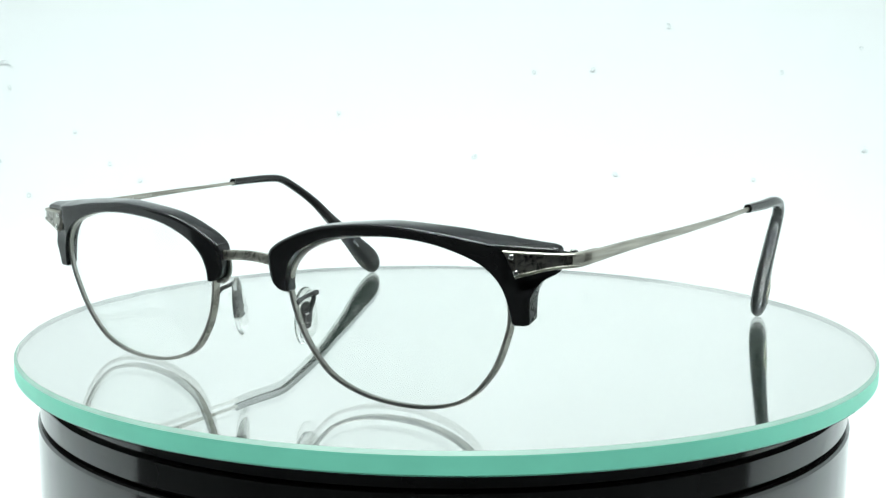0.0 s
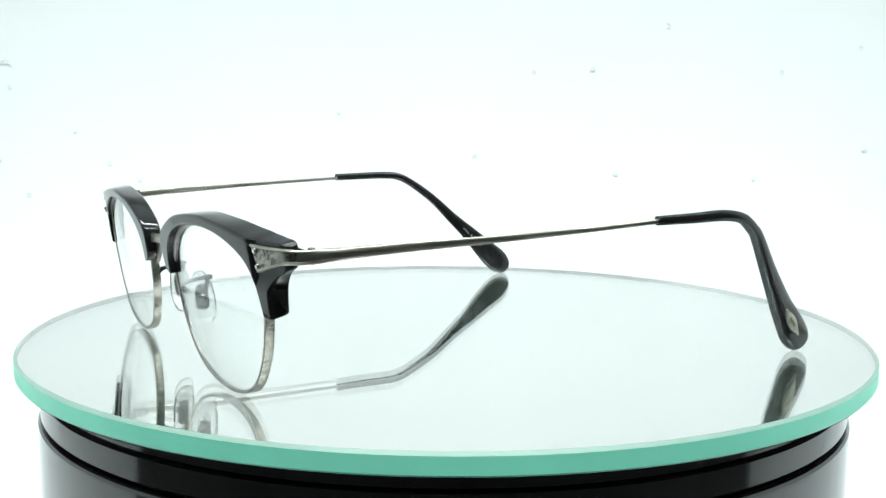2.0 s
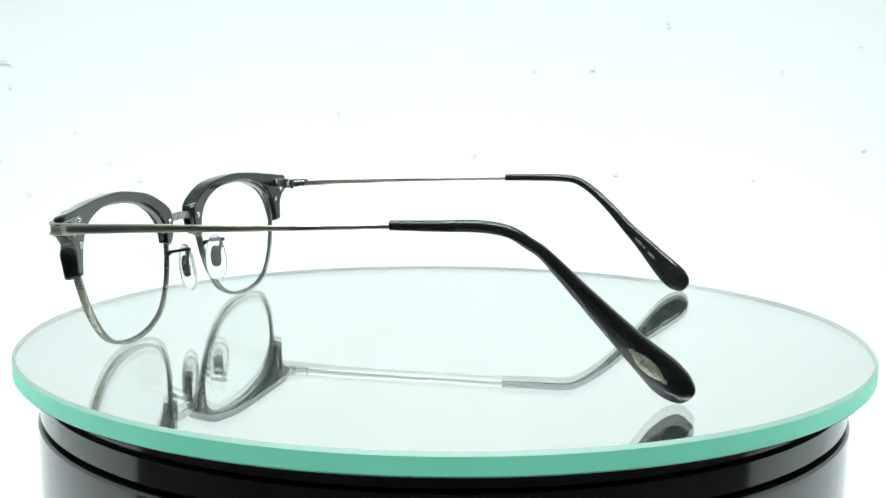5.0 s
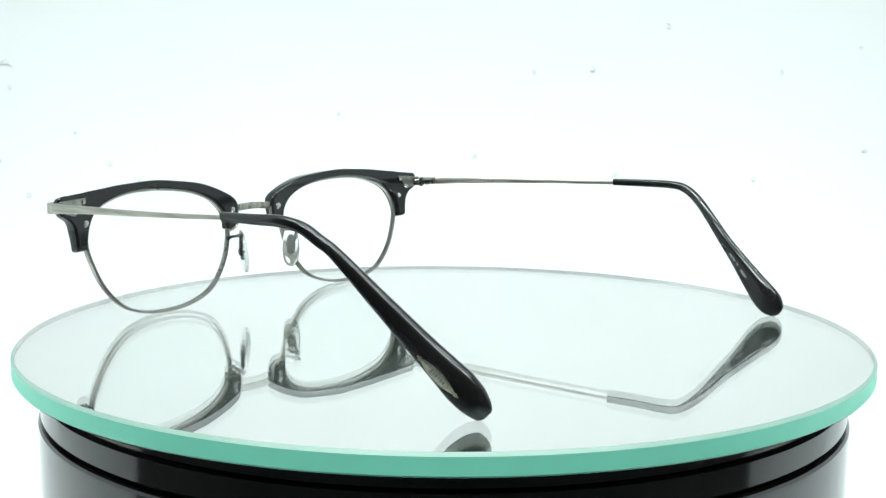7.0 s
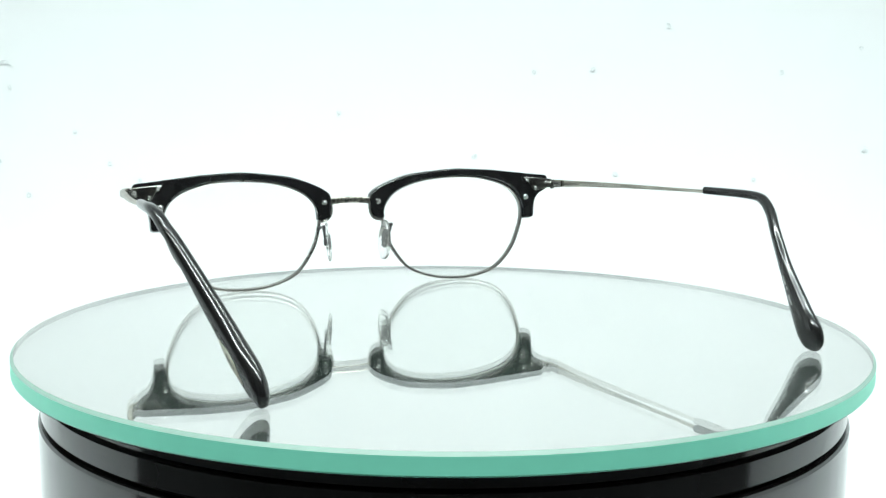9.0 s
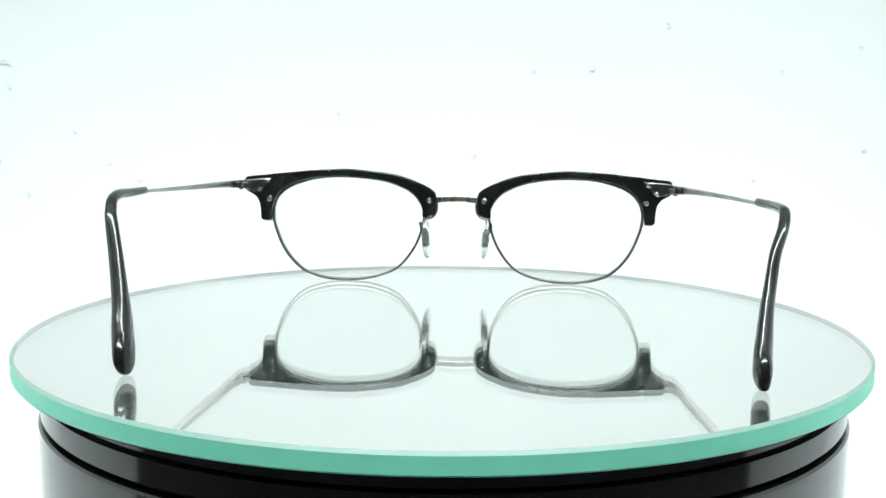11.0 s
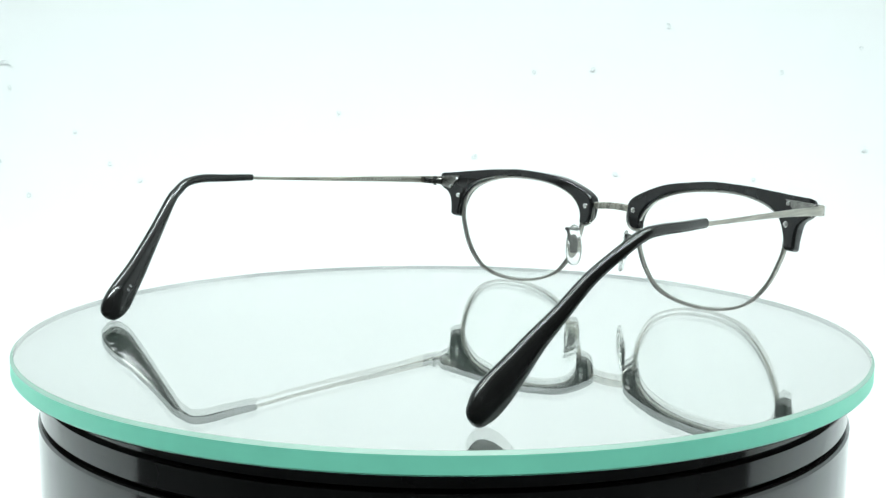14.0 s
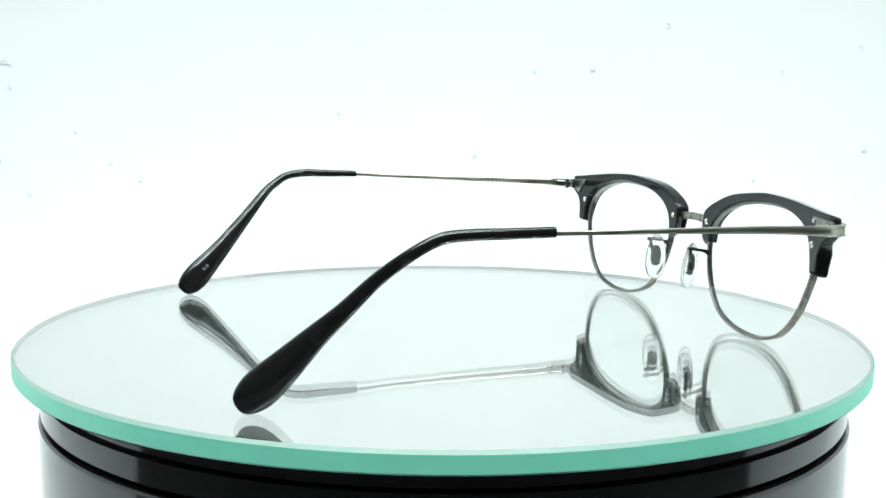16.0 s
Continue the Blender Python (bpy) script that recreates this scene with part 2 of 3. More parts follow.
# ---- turntable and mirror disc ----
def turntable():
    base = tagged(new("turntable"), "round glossy black motorised display turntable with a thin groove", "turntable")
    base.location = (0, 0, -0.190)
    up = 190.0
    v, f, _ = lathe([(20, -190 + up), (104.8, -190 + up), (105.3, -189.5 + up), (105.3, -17.3 + up), (104.8, -16.8 + up), (103.2, -16.7 + up), (30, -16.7 + up)], 160)
    part("body", mesh_of("body", v, f, DRUM), base)
    v, f, _ = lathe([(30, -16.7 + up), (102.4, -16.7 + up), (102.4, -15.7 + up), (30, -15.7 + up)], 160)
    part("groove", mesh_of("groove", v, f, GROOVE), base, "matt black recessed groove")
    v, f, _ = lathe([(30, -15.7 + up), (103.9, -15.7 + up), (104.7, -15.1 + up), (104.7, -9.9 + up), (104.2, -9.4 + up), (103.6, -9.2 + up),
                     (103.6, -5.4 + up), (103.2, -4.98 + up), (30, -4.98 + up)], 160)
    part("platter", mesh_of("platter", v, f, DRUM), base, "glossy black rotating platter")
    return base


def mirror_disc():
    disc = tagged(new("mirror_disc"), "round clear glass mirror disc with green ground edge on the turntable", "glass disc")
    n = 240
    R, c = 110.6, 0.7
    r = R - c - 0.03
    v, f, idx = lathe([(r, 0.0), (r, -4.65)], n, [2])
    me = mesh_of("glass", v, f, [GLASS, MIRROR, WALL], sharp=20)
    for q, k in zip(me.polygons, idx + [0, 1]):
        q.material_index = k
    part("glass", me, disc, "clear glass plate silvered underneath")
    v, f, _ = lathe([(R - 0.6, -4.70), (R - 0.6, -4.95)], n)
    part("backing", mesh_of("backing", v, f, GROOVE, sharp=20), disc, "dark mirror backing paint")
    verts, faces, idx = [], [], []
    prof = [(R - c, 0.0), (R - 0.5 * c, -0.47 * c), (R, -c), (R, -4.25), (R - 0.35, -4.66), (R - c, -4.66)]
    for q, z in prof:
        for j in range(n):
            a = 2 * math.pi * j / n
            verts.append((q * math.cos(a), q * math.sin(a), z))
    k = len(prof)
    for i in range(k):
        for j in range(n):
            faces.append((i * n + j, i * n + (j + 1) % n, ((i + 1) % k) * n + (j + 1) % n, ((i + 1) % k) * n + j))
            # slot 2: the inward face, pale with painted-in backdrop light
            idx.append(1 if i < 2 else 2 if i == k - 1 else 0)
    me = mesh_of("edge", verts, faces, [EDGE, CHAMFER, INNER], sharp=30)
    for q, k in zip(me.polygons, idx):
        q.material_index = k
    part("edge", me, disc, "sea-green glass edge with a narrow chamfer")
    return disc


# ---- eyeglasses ----
def bow(x):
    return 8.0 - 0.00112 * (abs(x) - 8) ** 2


def front_y(x, z):
    x = abs(x)
    y = bow(min(x, 62)) + 0.16 * (z - 27)
    step = min(1, max(0, (x - 61.6) / 0.45))
    wing = min(1, max(0, (z - 25.5) / 3.7))
    wing = wing * wing * (3 - 2 * wing)
    return y - (0.17 + 0.16 * wing) * max(0, x - 62) - wing * 0.75 * step * step * (3 - 2 * step)


def back_y(x, z):
    x = abs(x)
    wing = min(1, max(0, (z - 25) / 6))
    wing = wing * wing * (3 - 2 * wing)
    return 4.0 - 0.00135 * (x - 9) ** 2 + 0.06 * (z - 27.5) + 0.04 * wing * max(0, x - 64.5)


def rim_y(x, z):
    x = abs(x)
    return (10.3 - 0.001 * (x - 14) ** 2 - 0.0011 * (x - 9) ** 2) / 2 + 0.13 * (z - 27) + 0.4


OPENING = [(11.0, 22), (11.5, 25), (13.6, 28.4), (16.9, 31), (22, 33.1), (28, 34.4), (36.5, 35.1), (46, 34.8), (53.3, 33.1),
           (58.5, 30.5), (61.6, 26.4), (62.0, 21), (60.7, 16.2), (58.1, 10.5), (53.8, 5.3), (48.9, 2.3), (41.5, 0.64), (32.5, 0.64),
           (25.2, 2.1), (19.4, 4.95), (15.1, 10), (12.4, 15.5)]
BROW = [((11.2, 21.5), (9.2, 21.9)), ((11.6, 22.0), (8.0, 22.6)), ((11.6, 24.0), (7.1, 24.2)), ((12.3, 26.6), (6.9, 28.2)), ((14.0, 28.9), (7.9, 30.5)),
        ((16.9, 31.1), (12.0, 32.9)), ((22, 33.2), (19.4, 35.6)), ((28, 34.5), (26.8, 36.8)), ((36.5, 35.2), (36.5, 37.6)),
        ((43, 35.1), (44, 37.3)), ((47.5, 34.6), (51, 36.8)), ((52, 33.6), (57.5, 36.0)), ((55, 32.6), (63, 35.5)),
        ((57, 31.7), (67.5, 35.2)), ((58.6, 30.6), (71.0, 34.8)), ((60, 29.2), (71.4, 32.6)), ((60.8, 28), (71.1, 30.5)),
        ((61.5, 26.6), (68.3, 28.7)), ((62, 25), (66.7, 26.3)), ((62.5, 22.8), (66.2, 23.3)), ((62.7, 21.0), (66.1, 21.0)), ((62.9, 20.4), (65.7, 20.4)), ((63.3, 20.15), (65.1, 20.15))]


def brow_mesh(s):
    rows = spline([(*a, *b) for a, b in BROW], 4)
    m = 27
    rings = []
    full = len(rows)
    for i, (ax, az, bx, bz) in enumerate(rows):
        a, b = np.array([ax, az]), np.array([bx, bz])
        d = (b - a) / np.linalg.norm(b - a)
        w = np.linalg.norm(b - a)
        ri, ro = min(0.45, w * 0.2), min(0.85, w * 0.3)
        pull = 0.5 if i == 0 else 0.9 * max(0, (i - full + 9) / 8) ** 2
        front, back = [], []
        turn = [1 - math.cos(radians(g)) for g in (0, 22, 45, 67, 90)]
        us = [ri * g for g in turn] + [ri + (w - ri - ro) * q / (m - 9) for q in range(1, m - 9)] + [w - ro * g for g in turn[::-1]]
        for q, u in enumerate(us):
            x, z = a + d * u
            edge, r = (u, ri) if u < w / 2 else (w - u, ro)
            dip = r * 0.95 * (1 - math.sqrt(max(0, 1 - (1 - min(1, edge / r)) ** 2))) + pull
            yf, yb = front_y(x, z) - dip, back_y(x, z) + dip * 0.8
            mid = (yf + yb) / 2
            lean = 0.08 + 0.19 * min(1, max(0, (x - 30) / 28))
            front.append((s * x, yf, z - lean * (yf - mid)))
            back.append((s * x, yb, z + lean * (mid - yb)))
        rings.append(front + back[::-1])
    v, f = skin(rings)
    if s < 0:
        f = [t[::-1] for t in f]
    return mesh_of("brow", v, f, ACETATE, sharp=50)


def loop_section(pts, s, depth, width, yoff=0.0):
    """A closed rim of rectangular section along an outline in x and z."""
    ring = spline(pts, 5, closed=True)
    k = len(ring)
    sec = squircle(12, 5)
    rings = []
    for i in range(k):
        t = ring[(i + 1) % k] - ring[i - 1]
        t = t / np.linalg.norm(t)
        nrm = np.array([t[1], -t[0]])
        x, z = ring[i]
        y = rim_y(x, z) + yoff
        rings.append([(s * (x + nrm[0] * b * width / 2), y + a * depth / 2, z + nrm[1] * b * width / 2) for a, b in sec])
    return skin(rings, closed=True)


def lens_mesh(s):
    """A thin curved lens inside the rim."""
    ring = spline(OPENING, 5, closed=True)
    c = np.mean(ring, axis=0)
    steps = [1.0, 0.85, 0.65, 0.4, 0.15]
    k = len(ring)
    verts, faces = [], []
    for side in (0.75, -0.75):
        for q in steps:
            for p in ring:
                x, z = c + (p - c) * q
                bulge = 1.3 * (1 - q * q)
                verts.append((s * x, rim_y(x, z) + side + bulge, z))
        verts.append((s * c[0], rim_y(*c) + side + 1.3, c[1]))
    half = k * len(steps) + 1
    for h in (0, half):
        for i in range(len(steps) - 1):
            for j in range(k):
                faces.append((h + i * k + j, h + i * k + (j + 1) % k, h + (i + 1) * k + (j + 1) % k, h + (i + 1) * k + j))
        for j in range(k):
            faces.append((h + (len(steps) - 1) * k + j, h + (len(steps) - 1) * k + (j + 1) % k, h + half - 1))
    for j in range(k):
        faces.append((j, (j + 1) % k, half + (j + 1) % k, half + j))
    return mesh_of("lens", verts, faces, LENS, sharp=50)


def screw_mesh(r, h, slot=True):
    """A domed screw head along +z, with a cross slot."""
    prof = [(r, 0), (r, h * 0.5), (r * 0.85, h * 0.85), (r * 0.5, h), (r * 0.12, h)]
    v, f, _ = lathe(prof, 20)
    if slot:
        for j in range(20):
            if j % 5 == 0:
                x, y, z = v[3 * 20 + j]
                v[3 * 20 + j] = (x, y, z - h * 0.5)
                x, y, z = v[4 * 20 + j]
                v[4 * 20 + j] = (x, y, z - h * 0.6)
    return mesh_of("screw", v, f, SCREW, sharp=60)


def set_on(ob, p, normal, roll=0):
    """Places a part at p (millimetres) with its z axis along normal."""
    q = Vector(normal).to_track_quat("Z", "Y").to_matrix().to_4x4()
    ob.matrix_basis = Matrix.Translation(Vector(p) * MM) @ q @ pose(0, 0, 0, 0, 0, roll)
    return ob


TEMPLE_L = [(-73.3, 0.8, 32.55, 2.2, 0.9), (-73.95, -2.0, 32.6, 2.6, 1.3), (-74.9, -6, 32.9, 2.3, 1.6), (-76, -19.4, 33.6, 1.95, 1.35), (-78, -41, 34.45, 1.45, 1.15),
            (-79.5, -63.6, 35.5, 1.05, 1.05), (-80.0, -79, 36.35, 0.95, 1.0)]
TEMPLE_R = [(73.3, 0.8, 32.2, 2.2, 0.9), (73.95, -2.0, 32.2, 2.6, 1.3), (74.9, -6, 32.45, 2.3, 1.6), (76.2, -19.4, 33.2, 1.9, 1.35), (79, -41, 34.0, 1.35, 1.15),
            (81.8, -63.6, 34.6, 1.0, 1.05), (83.2, -78, 34.95, 0.95, 1.0)]
TIP_L = [(-80.05, -76.8, 36.4, 2.0, 2.0), (-80.5, -87, 36.6, 2.3, 2.3), (-80.6, -94.5, 36.8, 2.5, 2.5), (-80.1, -100.4, 35.9, 2.45, 2.7),
         (-79.1, -104.4, 33.5, 2.5, 2.9), (-77.8, -107.6, 31.0, 2.65, 3.1), (-73.9, -115.5, 22.2, 4.0, 3.6), (-70.1, -123.7, 13.3, 5.8, 4.2),
         (-68.0, -129, 8.0, 7.4, 4.6), (-67.2, -131, 5.95, 7.9, 4.5), (-66.5, -133.2, 3.85, 7.4, 4.1), (-66.2, -134.7, 2.5, 6.1, 3.3),
         (-66.05, -135.6, 1.7, 4.5, 2.5), (-65.95, -136.0, 1.3, 2.4, 1.4)]
TIP_R = [(83.25, -75.2, 35.2, 2.2, 2.0), (84.5, -85.5, 35.3, 2.3, 2.3), (84.65, -94, 35.3, 2.4, 2.5), (84.3, -99.5, 34.6, 2.45, 2.7),
         (82.8, -104.9, 31.5, 2.6, 2.7), (80.0, -110.7, 26.6, 2.9, 2.7), (77.7, -117, 20.1, 3.7, 2.9), (76.0, -122.1, 15.2, 4.9, 3.2),
         (74.5, -127.5, 9.7, 6.8, 3.8), (73.5, -131.1, 6.2, 7.9, 4.1), (73.1, -133.5, 4.1, 7.7, 4.1), (73.0, -135.2, 2.7, 6.4, 3.3),
         (72.9, -136.3, 1.8, 4.5, 2.5), (72.8, -136.8, 1.4, 2.4, 1.4)]


def endpiece_mesh(s, zs):
    """The metal shield on the brow that sweeps back into the temple, with raised edges."""
    path = [(63.1, 5.3, 31.45, 5.2), (64.5, 4.9, 31.6, 4.75), (67, 4.15, 31.9, 4.05), (70, 3.2, 32.3, 3.25), (72.4, 2.1, 32.5, 2.8),
            (73.9, 0.4, 32.55, 2.65), (74.4, -2.0, 32.6, 2.65), (74.85, -4.6, 32.78, 2.5), (75.1, -7.5, 33.0, 2.25)]
    path = spline(path, 4)
    rings = []
    k = len(path)
    for i in range(k):
        x, y, z, h = path[i]
        t = path[min(i + 1, k - 1)][:2] - path[max(i - 1, 0)][:2]
        t = t / np.linalg.norm(t)
        out = np.array([-t[1], t[0]])
        if out[0] < 0:
            out = -out
        th = 1.0
        lip = min(0.45, h * 0.16)
        prof = [(-h / 2, -th), (-h / 2, 0.0), (-h / 2 + lip * 0.4, 0.15), (-h / 2 + lip, 0.12), (-h / 2 + lip * 1.4, -0.14),
                (h / 2 - lip * 1.4, -0.14), (h / 2 - lip, 0.12), (h / 2 - lip * 0.4, 0.15), (h / 2, 0.0), (h / 2, -th)]
        slant = 0.45 * max(0, 1 - i / 10)
        rings.append([(s * (x + out[0] * o + slant * -u), y + out[1] * o + 0.33 * slant * u, z + u + zs) for u, o in prof])
    v, f = skin(rings)
    me = mesh_of("endpiece", v, f, [METAL, FILIGREE], sharp=30)
    for i in range(k - 1):
        for j in (3, 4, 5):
            me.polygons[i * 10 + j].material_index = 1
    return me


def lettering(name, text, size, parent, p, normal, roll, material, label):
    """Flat letters from the built-in font, as a mesh."""
    cu = bpy.data.curves.new(name, "FONT")
    cu.body, cu.size, cu.extrude, cu.align_x, cu.align_y = text, size * MM, 0.00002, "CENTER", "CENTER"
    cu.space_word, cu.space_character = 1.7, 1.05
    tmp = new(name, cu)
    me = bpy.data.meshes.new_from_object(tmp.evaluated_get(bpy.context.evaluated_depsgraph_get()))
    bpy.data.objects.remove(tmp)
    me.materials.clear()
    me.materials.append(material)
    ob = part(name, me, parent, label)
    set_on(ob, p, normal, roll)
    return ob


def eyeglasses():
    g = tagged(new("eyeglasses"), "browline eyeglasses with black acetate brows and antique silver metal rims", "eyeglasses")
    big, small = screw_mesh(0.88, 0.4), screw_mesh(0.58, 0.35)
    rivet = screw_mesh(0.55, 0.4, slot=False)
    for s in (-1, 1):
        # brow bar with its screws
        brow = part("brow", brow_mesh(s), g, "glossy black acetate brow")
        for x, z in ((9.4, 27.4), (63.1, 27.7)):
            y = back_y(x, z)
            set_on(part("screw", big, brow, "bright cross-slot screw"), (s * x, y + 0.08, z), (0, -1, -0.1), 20 * s)
        # rim and lens
        v, f = loop_section(OPENING, s, 2.1, 0.85)
        me = mesh_of("rim", v, f, [RIMPLAIN, RIMMETAL], sharp=40)
        for q, face in enumerate(me.polygons):
            face.material_index = 1 if q % 12 in (7, 8, 9) else 0
        rim = part("rim", me, g, "thin antique silver rim engraved along its outside")
        leg = spline([(6.9, 5.0, 27.3), (6.75, 4.8, 25.2), (6.95, 4.7, 23.7), (7.8, 4.6, 22.2), (9.3, 4.5, 21.4), (11.1, 4.5, 21.3)], 5)
        v, f = skin(tube([(s * q[0], q[1], q[2]) for q in leg], 0.5))
        part("bridge_leg", mesh_of("bridge_leg", v, f, RIMPLAIN), rim, "bright silver leg round the brow's inner end")
        part("lens", lens_mesh(s), g, "clear demo lens")
        # nose pad on its arm
        arm = spline([(11.7, 3.9, 18.7, 1.7, 1.0), (11.5, 2.6, 19.3, 1.0, 0.9), (11.4, 0.6, 19.7, 0.85, 0.85), (11.6, -1.4, 20.1, 1.0, 0.95),
                      (11.7, -2.6, 20.2, 1.15, 1.0), (11.75, -3.0, 20.2, 0.8, 0.7)], 4)
        v, f = skin(sweep([(s * q[0], *q[1:]) for q in arm], power=2.6, n=12))
        part("pad_arm", mesh_of("pad_arm", v, f, DARKMETAL), rim, "dark metal nose pad arm")
        drop = spline([(11.5, -1.9, 20.2), (11.4, -1.9, 18.8), (11.0, -1.6, 17.2), (10.6, -1.3, 15.6)], 4)
        v, f = skin(tube([(s * q[0], q[1], q[2]) for q in drop], 0.55))
        part("pad_stem", mesh_of("pad_stem", v, f, DARKMETAL), rim, "dark metal stem down to the pad")
        pad = part("nose_pad", pad_mesh(), g, "clear silicone nose pad")
        frame_pad = Matrix.Translation(Vector((s * 9.75, -1.1, 15.0)) * MM) @ pad_turn(s)
        pad.matrix_basis = frame_pad
        core = part("pad_core", core_mesh(), pad, "dark metal pad core")
        core.matrix_basis = pose(0, -0.0005, 0.0004)
        box = part("pad_box", box_mesh(), pad, "dark metal pad box")
        box.matrix_basis = pose(0, 0.0003, 0.0)
        # temple
        zs = 0.0 if s < 0 else -0.35
        rows = TEMPLE_L if s < 0 else TEMPLE_R
        v, f = skin(sweep(spline(rows, 6), power=4))
        temple = part("temple", mesh_of("temple", v, f, METAL), g, "slim antique silver temple")
        part("endpiece", endpiece_mesh(s, zs), temple, "flared silver endpiece shield with raised edges")
        for x, y, z in ((63.5, 5.16, 32.9), (64.4, 4.95, 30.0)):
            set_on(part("rivet", rivet, temple, "round silver rivet"), (s * x, y, z + zs), (s * 0.32, 0.94, 0.05))
        v, f = skin(sweep(spline(TIP_L if s < 0 else TIP_R, 6), power=2.4, n=28))
        part("temple_tip", mesh_of("temple_tip", v, f, TIP), temple, "glossy black acetate temple tip")
        part("hinge", hinge_mesh(s, zs), temple, "folded silver hinge")
        part("hinge_plate", hinge_plate_mesh(s), brow, "pointed silver hinge plate")
        for x, z in ((63.6, 33.5), (66.4, 30.9)):
            set_on(part("screw", small, brow, "small silver hinge screw"), (s * x, back_y(x, z) - 0.35, z), (0, -1, 0))
        tip_marks(temple, s)
    # bridge
    path = spline([(-8.8, 5.9, 27.5, 2.2, 1.5), (-6.6, 6.0, 27.6, 2.2, 1.5), (-3, 6.0, 27.9, 2.1, 1.4), (0, 6.0, 28.0, 2.1, 1.4),
                   (3, 6.0, 27.9, 2.1, 1.4), (6.6, 6.0, 27.6, 2.2, 1.5), (8.8, 5.9, 27.5, 2.2, 1.5)], 5)
    v, f = skin(sweep(path, power=5))
    part("bridge", mesh_of("bridge", v, f, BRIDGEMETAL), g, "flat engraved antique silver nose bridge")
    return g


def tip_frame(rows, y):
    """Centre, tangent, outward side and half thickness of a temple tip at depth y."""
    path = spline(rows, 6)
    i = min(range(len(path)), key=lambda k: abs(path[k][1] - y))
    p = path[i]
    t = Vector(path[i + 1][:3] - path[i - 1][:3]).normalized()
    side = t.cross(Vector((0, 0, 1))).normalized()
    if side.x * p[0] < 0:
        side = -side
    a = paddle_twist(p[0], p[1])
    side = side * math.cos(a) + side.cross(t) * math.sin(a)
    return Vector(p[:3]), t, side, p[4] / 2


def laid(ob, p, along, normal):
    """Lays a flat part at p (millimetres) with x along a direction and z along the normal."""
    z = normal.normalized()
    y = z.cross(along).normalized()
    x = y.cross(z)
    ob.matrix_basis = Matrix.Translation(p * MM) @ Matrix((x, y, z)).transposed().to_4x4()
    return ob


def word(name, text, size, parent, material, label):
    return lettering(name, text, size, parent, (0, 0, 0), (0, 0, 1), 0, material, label)


def bars(name, widths, height, gap, parent, material, label):
    """A row of plain low bars."""
    verts, faces = [], []
    x = -(sum(widths) + gap * (len(widths) - 1)) / 2
    for w in widths:
        k = len(verts)
        verts += [(x + a * w, b * height, c * 0.03) for a in (0, 1) for b in (-0.5, 0.5) for c in (0, 1)]
        faces += [tuple(k + q for q in t) for t in ((0, 1, 3, 2), (4, 6, 7, 5), (0, 4, 5, 1), (2, 3, 7, 6), (1, 5, 7, 3))]
        x += w + gap
    return part(name, mesh_of(name, verts, faces, material, smooth=False), parent, label)


def inlay_mesh():
    """A slim pointed oval plaque with small spurs at both ends."""
    n = 32
    rings = []
    for z, q in ((-0.4, 1.0), (0.10, 1.0), (0.18, 0.9)):
        ring = []
        for j in range(n):
            a = 2 * math.pi * j / n
            c, d = math.cos(a), math.sin(a)
            ring.append((q * 4.7 * c, q * 1.35 * d * (1 - 0.35 * c * c), z))
        rings.append(ring)
    v, f = skin(rings)
    for sx in (-1, 1):
        for ang in (-35, 0, 35):
            k = len(v)
            c, d = math.cos(radians(ang)), math.sin(radians(ang))
            for u, w in ((0, 0.28), (1.25 if ang == 0 else 0.8, 0.1)):
                for b in (-1, 1):
                    for z in (-0.3, 0.12):
                        v.append((sx * (4.4 + u * c - b * w * d), u * d + b * w * c, z))
            f += [tuple(k + q for q in t) for t in ((0, 1, 3, 2), (4, 6, 7, 5), (0, 4, 5, 1), (2, 3, 7, 6), (1, 5, 7, 3), (0, 2, 6, 4))]
    return mesh_of("inlay", v, f, PLATE, sharp=30)


def tip_marks(temple, s):
    """The inlay, the printed words and the engraved marks on the temples."""
    if s < 0:
        p, t, side, h = tip_frame(TIP_L, -127.6)
        p = p - side.cross(t) * 0.5
        laid(part("inlay", inlay_mesh(), temple, "oval silver plaque inlaid in the tip"), p + side * (h - 0.05), t, side)
        b = bars("engraved_bars", (0.5, 0.35, 0.6, 0.3, 0.5, 0.45), 0.9, 0.2, temple, ENGRAVE, "worn engraved marks on the plaque")
        laid(b, p + side * (h + 0.13), t, side)
        p, t, side, h = tip_frame(TIP_L, -129.0)
        laid(word("printed_mark", "C E", 1.25, temple, INK, "small pale printed conformity mark"), p - side * (h + 0.02), -t, -side)
    else:
        for text, y in (("made in", -122.4), ("Japan", -126.2)):
            p, t, side, h = tip_frame(TIP_R, y)
            laid(word("printed_words", text, 1.35, temple, INK, "pale printed words on the tip"), p - side * (h + 0.06), t, -side)
    rows = TEMPLE_R if s > 0 else TEMPLE_L
    for y, widths in ((-21.0, (1.0, 0.6, 0.3, 0.9, 0.7, 0.8, 0.6, 0.9, 0.8, 0.9, 0.7)), (-35.0, (0.7, 0.5, 0.8, 0.5, 0.9, 0.6, 0.5, 0.7))):
        p, t, side, h = tip_frame(rows, y)
        b = bars("engraved_bars", widths, 0.7 if y > -30 else 0.5, 0.4, temple, WORN, "pale worn engraved marks")
        laid(b, p - side * (h + 0.005), t, -side)


def pad_turn(s):
    """The pad's face looks to the nose and a little backwards; its long axis leans."""
    y = Vector((-s * 0.94, -0.32, 0.10)).normalized()
    z = Vector((-s * 0.15, 0.02, 1.0)).normalized()
    x = y.cross(z).normalized()
    z = x.cross(y).normalized()
    return Matrix((x, y, z)).transposed().to_4x4()


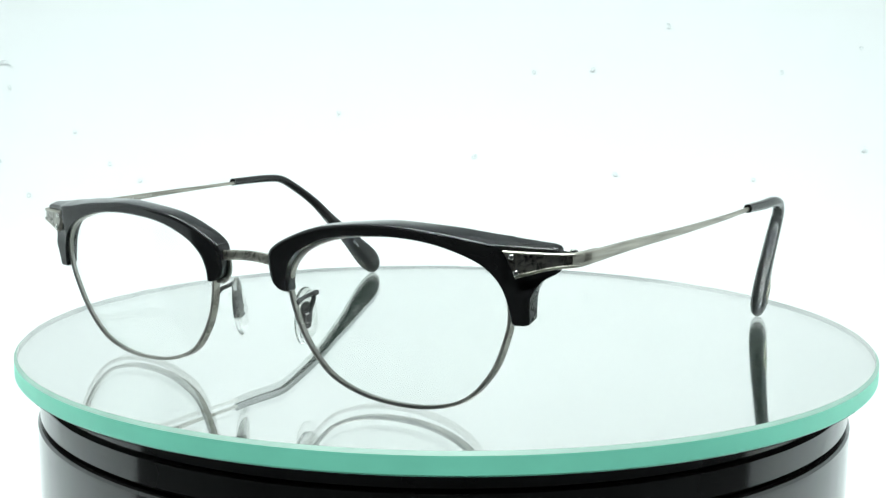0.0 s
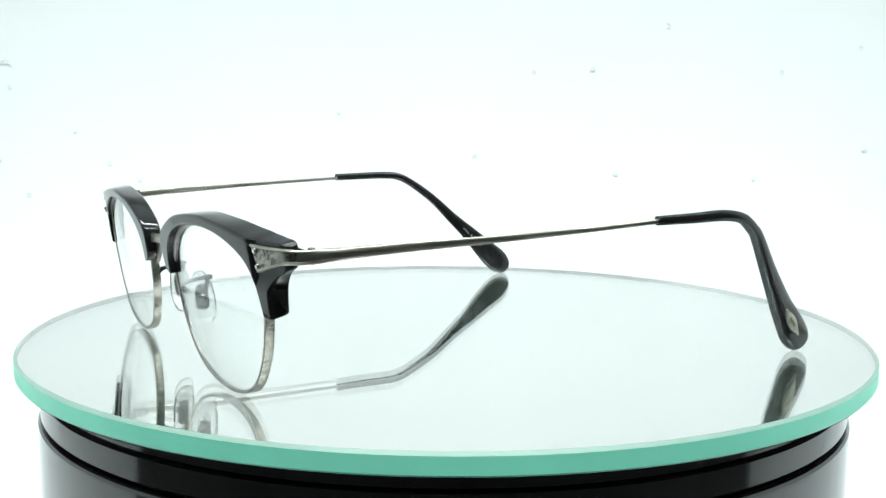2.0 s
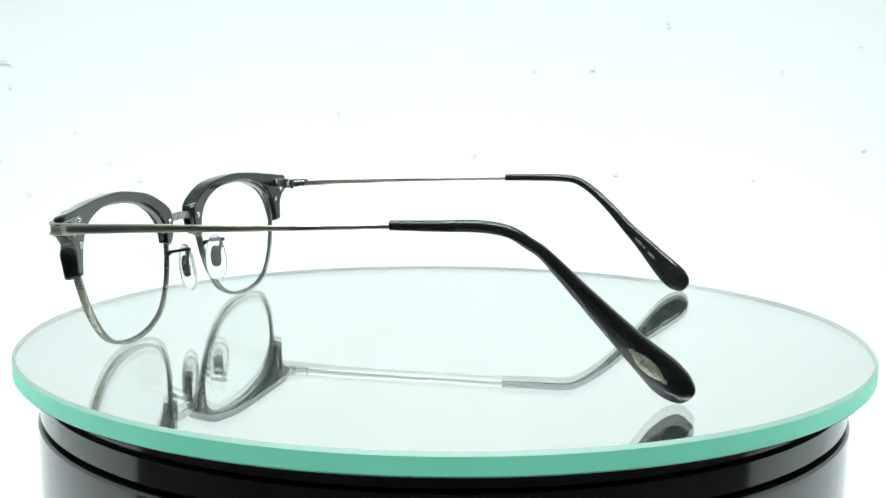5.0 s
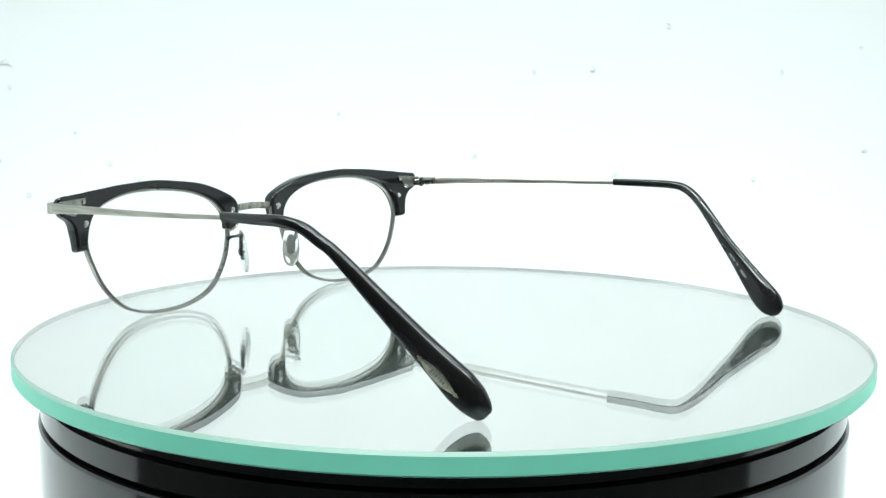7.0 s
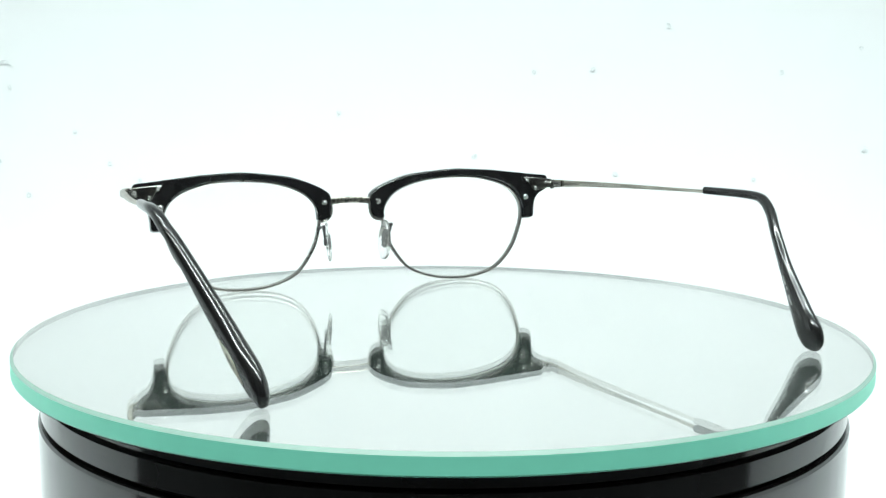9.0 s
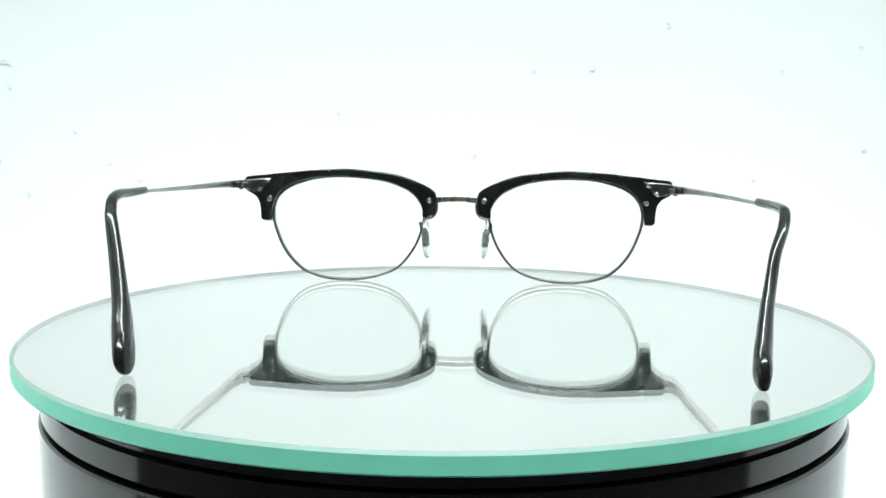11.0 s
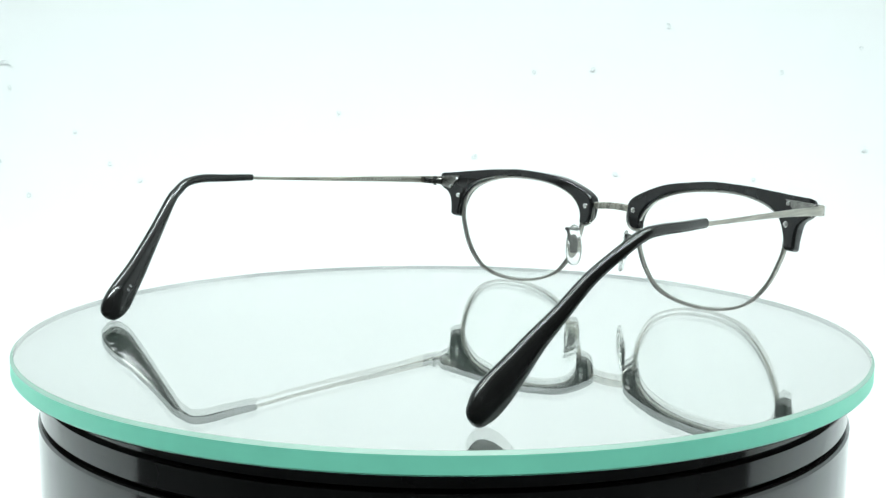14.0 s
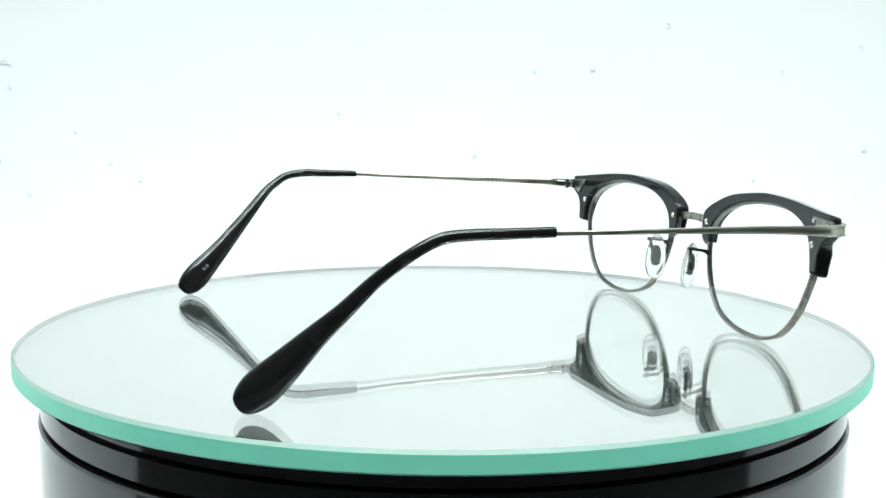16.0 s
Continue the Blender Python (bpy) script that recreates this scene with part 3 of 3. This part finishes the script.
def oval(rx, rz, egg, depth, dome, n=28):
    """An egg-shaped cushion in x and z, thick along y."""
    rings = []
    for y, q in ((-depth / 2, 0.75), (-depth / 4, 0.95), (0, 1.0), (depth / 4, 0.93), (depth / 2, 0.7), (depth / 2 + dome, 0.25)):
        ring = []
        for j in range(n):
            a = 2 * math.pi * j / n
            w = rx * (1 - egg * math.sin(a))
            c = math.cos(a)
            ring.append((q * w * math.copysign(abs(c) ** 0.75, c), y, q * rz * math.sin(a)))
        rings.append(ring)
    return skin(rings)


def pad_mesh():
    v, f = oval(3.0, 6.6, 0.15, 1.5, 0.2)
    return mesh_of("nose_pad", v, f, PAD)


def core_mesh():
    v, f = oval(1.5, 3.1, 0.05, 0.4, 0.05)
    return mesh_of("pad_core", v, f, DARKMETAL)


def box_mesh():
    """The clip behind the pad: a box between two pairs of ears."""
    v, f = [], []
    for lift, w, h, deep in ((0.0, 0.75, 1.2, 1.8), (1.9, 1.25, 0.45, 1.2), (-1.9, 1.25, 0.45, 1.2), (0.0, 1.45, 0.4, 1.1)):
        rings = [[(a * w * q, y, lift + b * h * q) for a, b in squircle(12, 4)] for y, q in ((-deep, 0.75), (-deep + 0.3, 1.0), (-0.3, 1.0))]
        vv, ff = skin(rings)
        k = len(v)
        v += vv
        f += [tuple(i + k for i in t) for t in ff]
    return mesh_of("pad_box", v, f, DARKMETAL)


def hinge_mesh(s, zs):
    """Knuckles behind the end of the brow."""
    rows = [(70.6, -0.8, 32.2, 2.2, 1.2), (72.2, -2.0, 32.3, 2.1, 1.3), (73.0, -4.0, 32.5, 2.0, 1.3), (73.8, -6.5, 32.8, 1.8, 1.1)]
    v, f = skin(sweep(spline([(s * r[0], r[1], r[2] + zs, r[3], r[4]) for r in rows], 4), power=5))
    k = len(v)
    w, h, _ = lathe([(0.6, 31.0), (0.75, 31.2), (0.75, 34.0), (0.6, 34.2)], 12)
    v = v + [(x + s * 72.2, y - 2.6, z + zs - 0.1) for x, y, z in w]
    f = f + [tuple(i + k for i in t) for t in h]
    return mesh_of("hinge", v, f, HINGEMETAL)


def hinge_plate_mesh(s):
    """A pointed plate screwed on the back of the brow's outer end."""
    shape = [(62.4, 34.6), (67, 34.4), (72.6, 33.9), (72.8, 31.4), (69.5, 30.6), (66.6, 29.8), (65.6, 30.4), (64.6, 32.4)]
    rings = []
    for off in (0.15, -0.25, -0.38):
        shrink = 0.94 if off == -0.38 else 1.0
        cx, cz = 67.6, 32.4
        rings.append([(s * (cx + (x - cx) * shrink), back_y(x, z) + off, cz + (z - cz) * shrink) for x, z in shape])
    v, f = skin(rings)
    return mesh_of("hinge_plate", v, f, HINGEMETAL, sharp=25)


drum = turntable()
plate = mirror_disc()
specs = eyeglasses()


def motions():
    """The mirror disc turns on the turntable and carries the eyeglasses."""
    times = [0.5 * i for i in range(33)]
    lead = {1.5: 0.1, 2.0: 0.28, 2.5: 0.15, 3.0: 0.05}    # the motor runs a little ahead for a moment
    turn = {t: -SPIN * (t - 8) - lead.get(t, 0.0) for t in times}
    seat = pose(-0.04404, 0.05608, 0, 0, 0, 37.403)
    walk(plate, [(t, pose(0, 0, 0, 0, 0, turn[t]) @ pose(-0.0002, -0.0005, 0)) for t in times])
    walk(specs, [(t, pose(0, 0, 0, 0, 0, turn[t]) @ seat) for t in times])


motions()
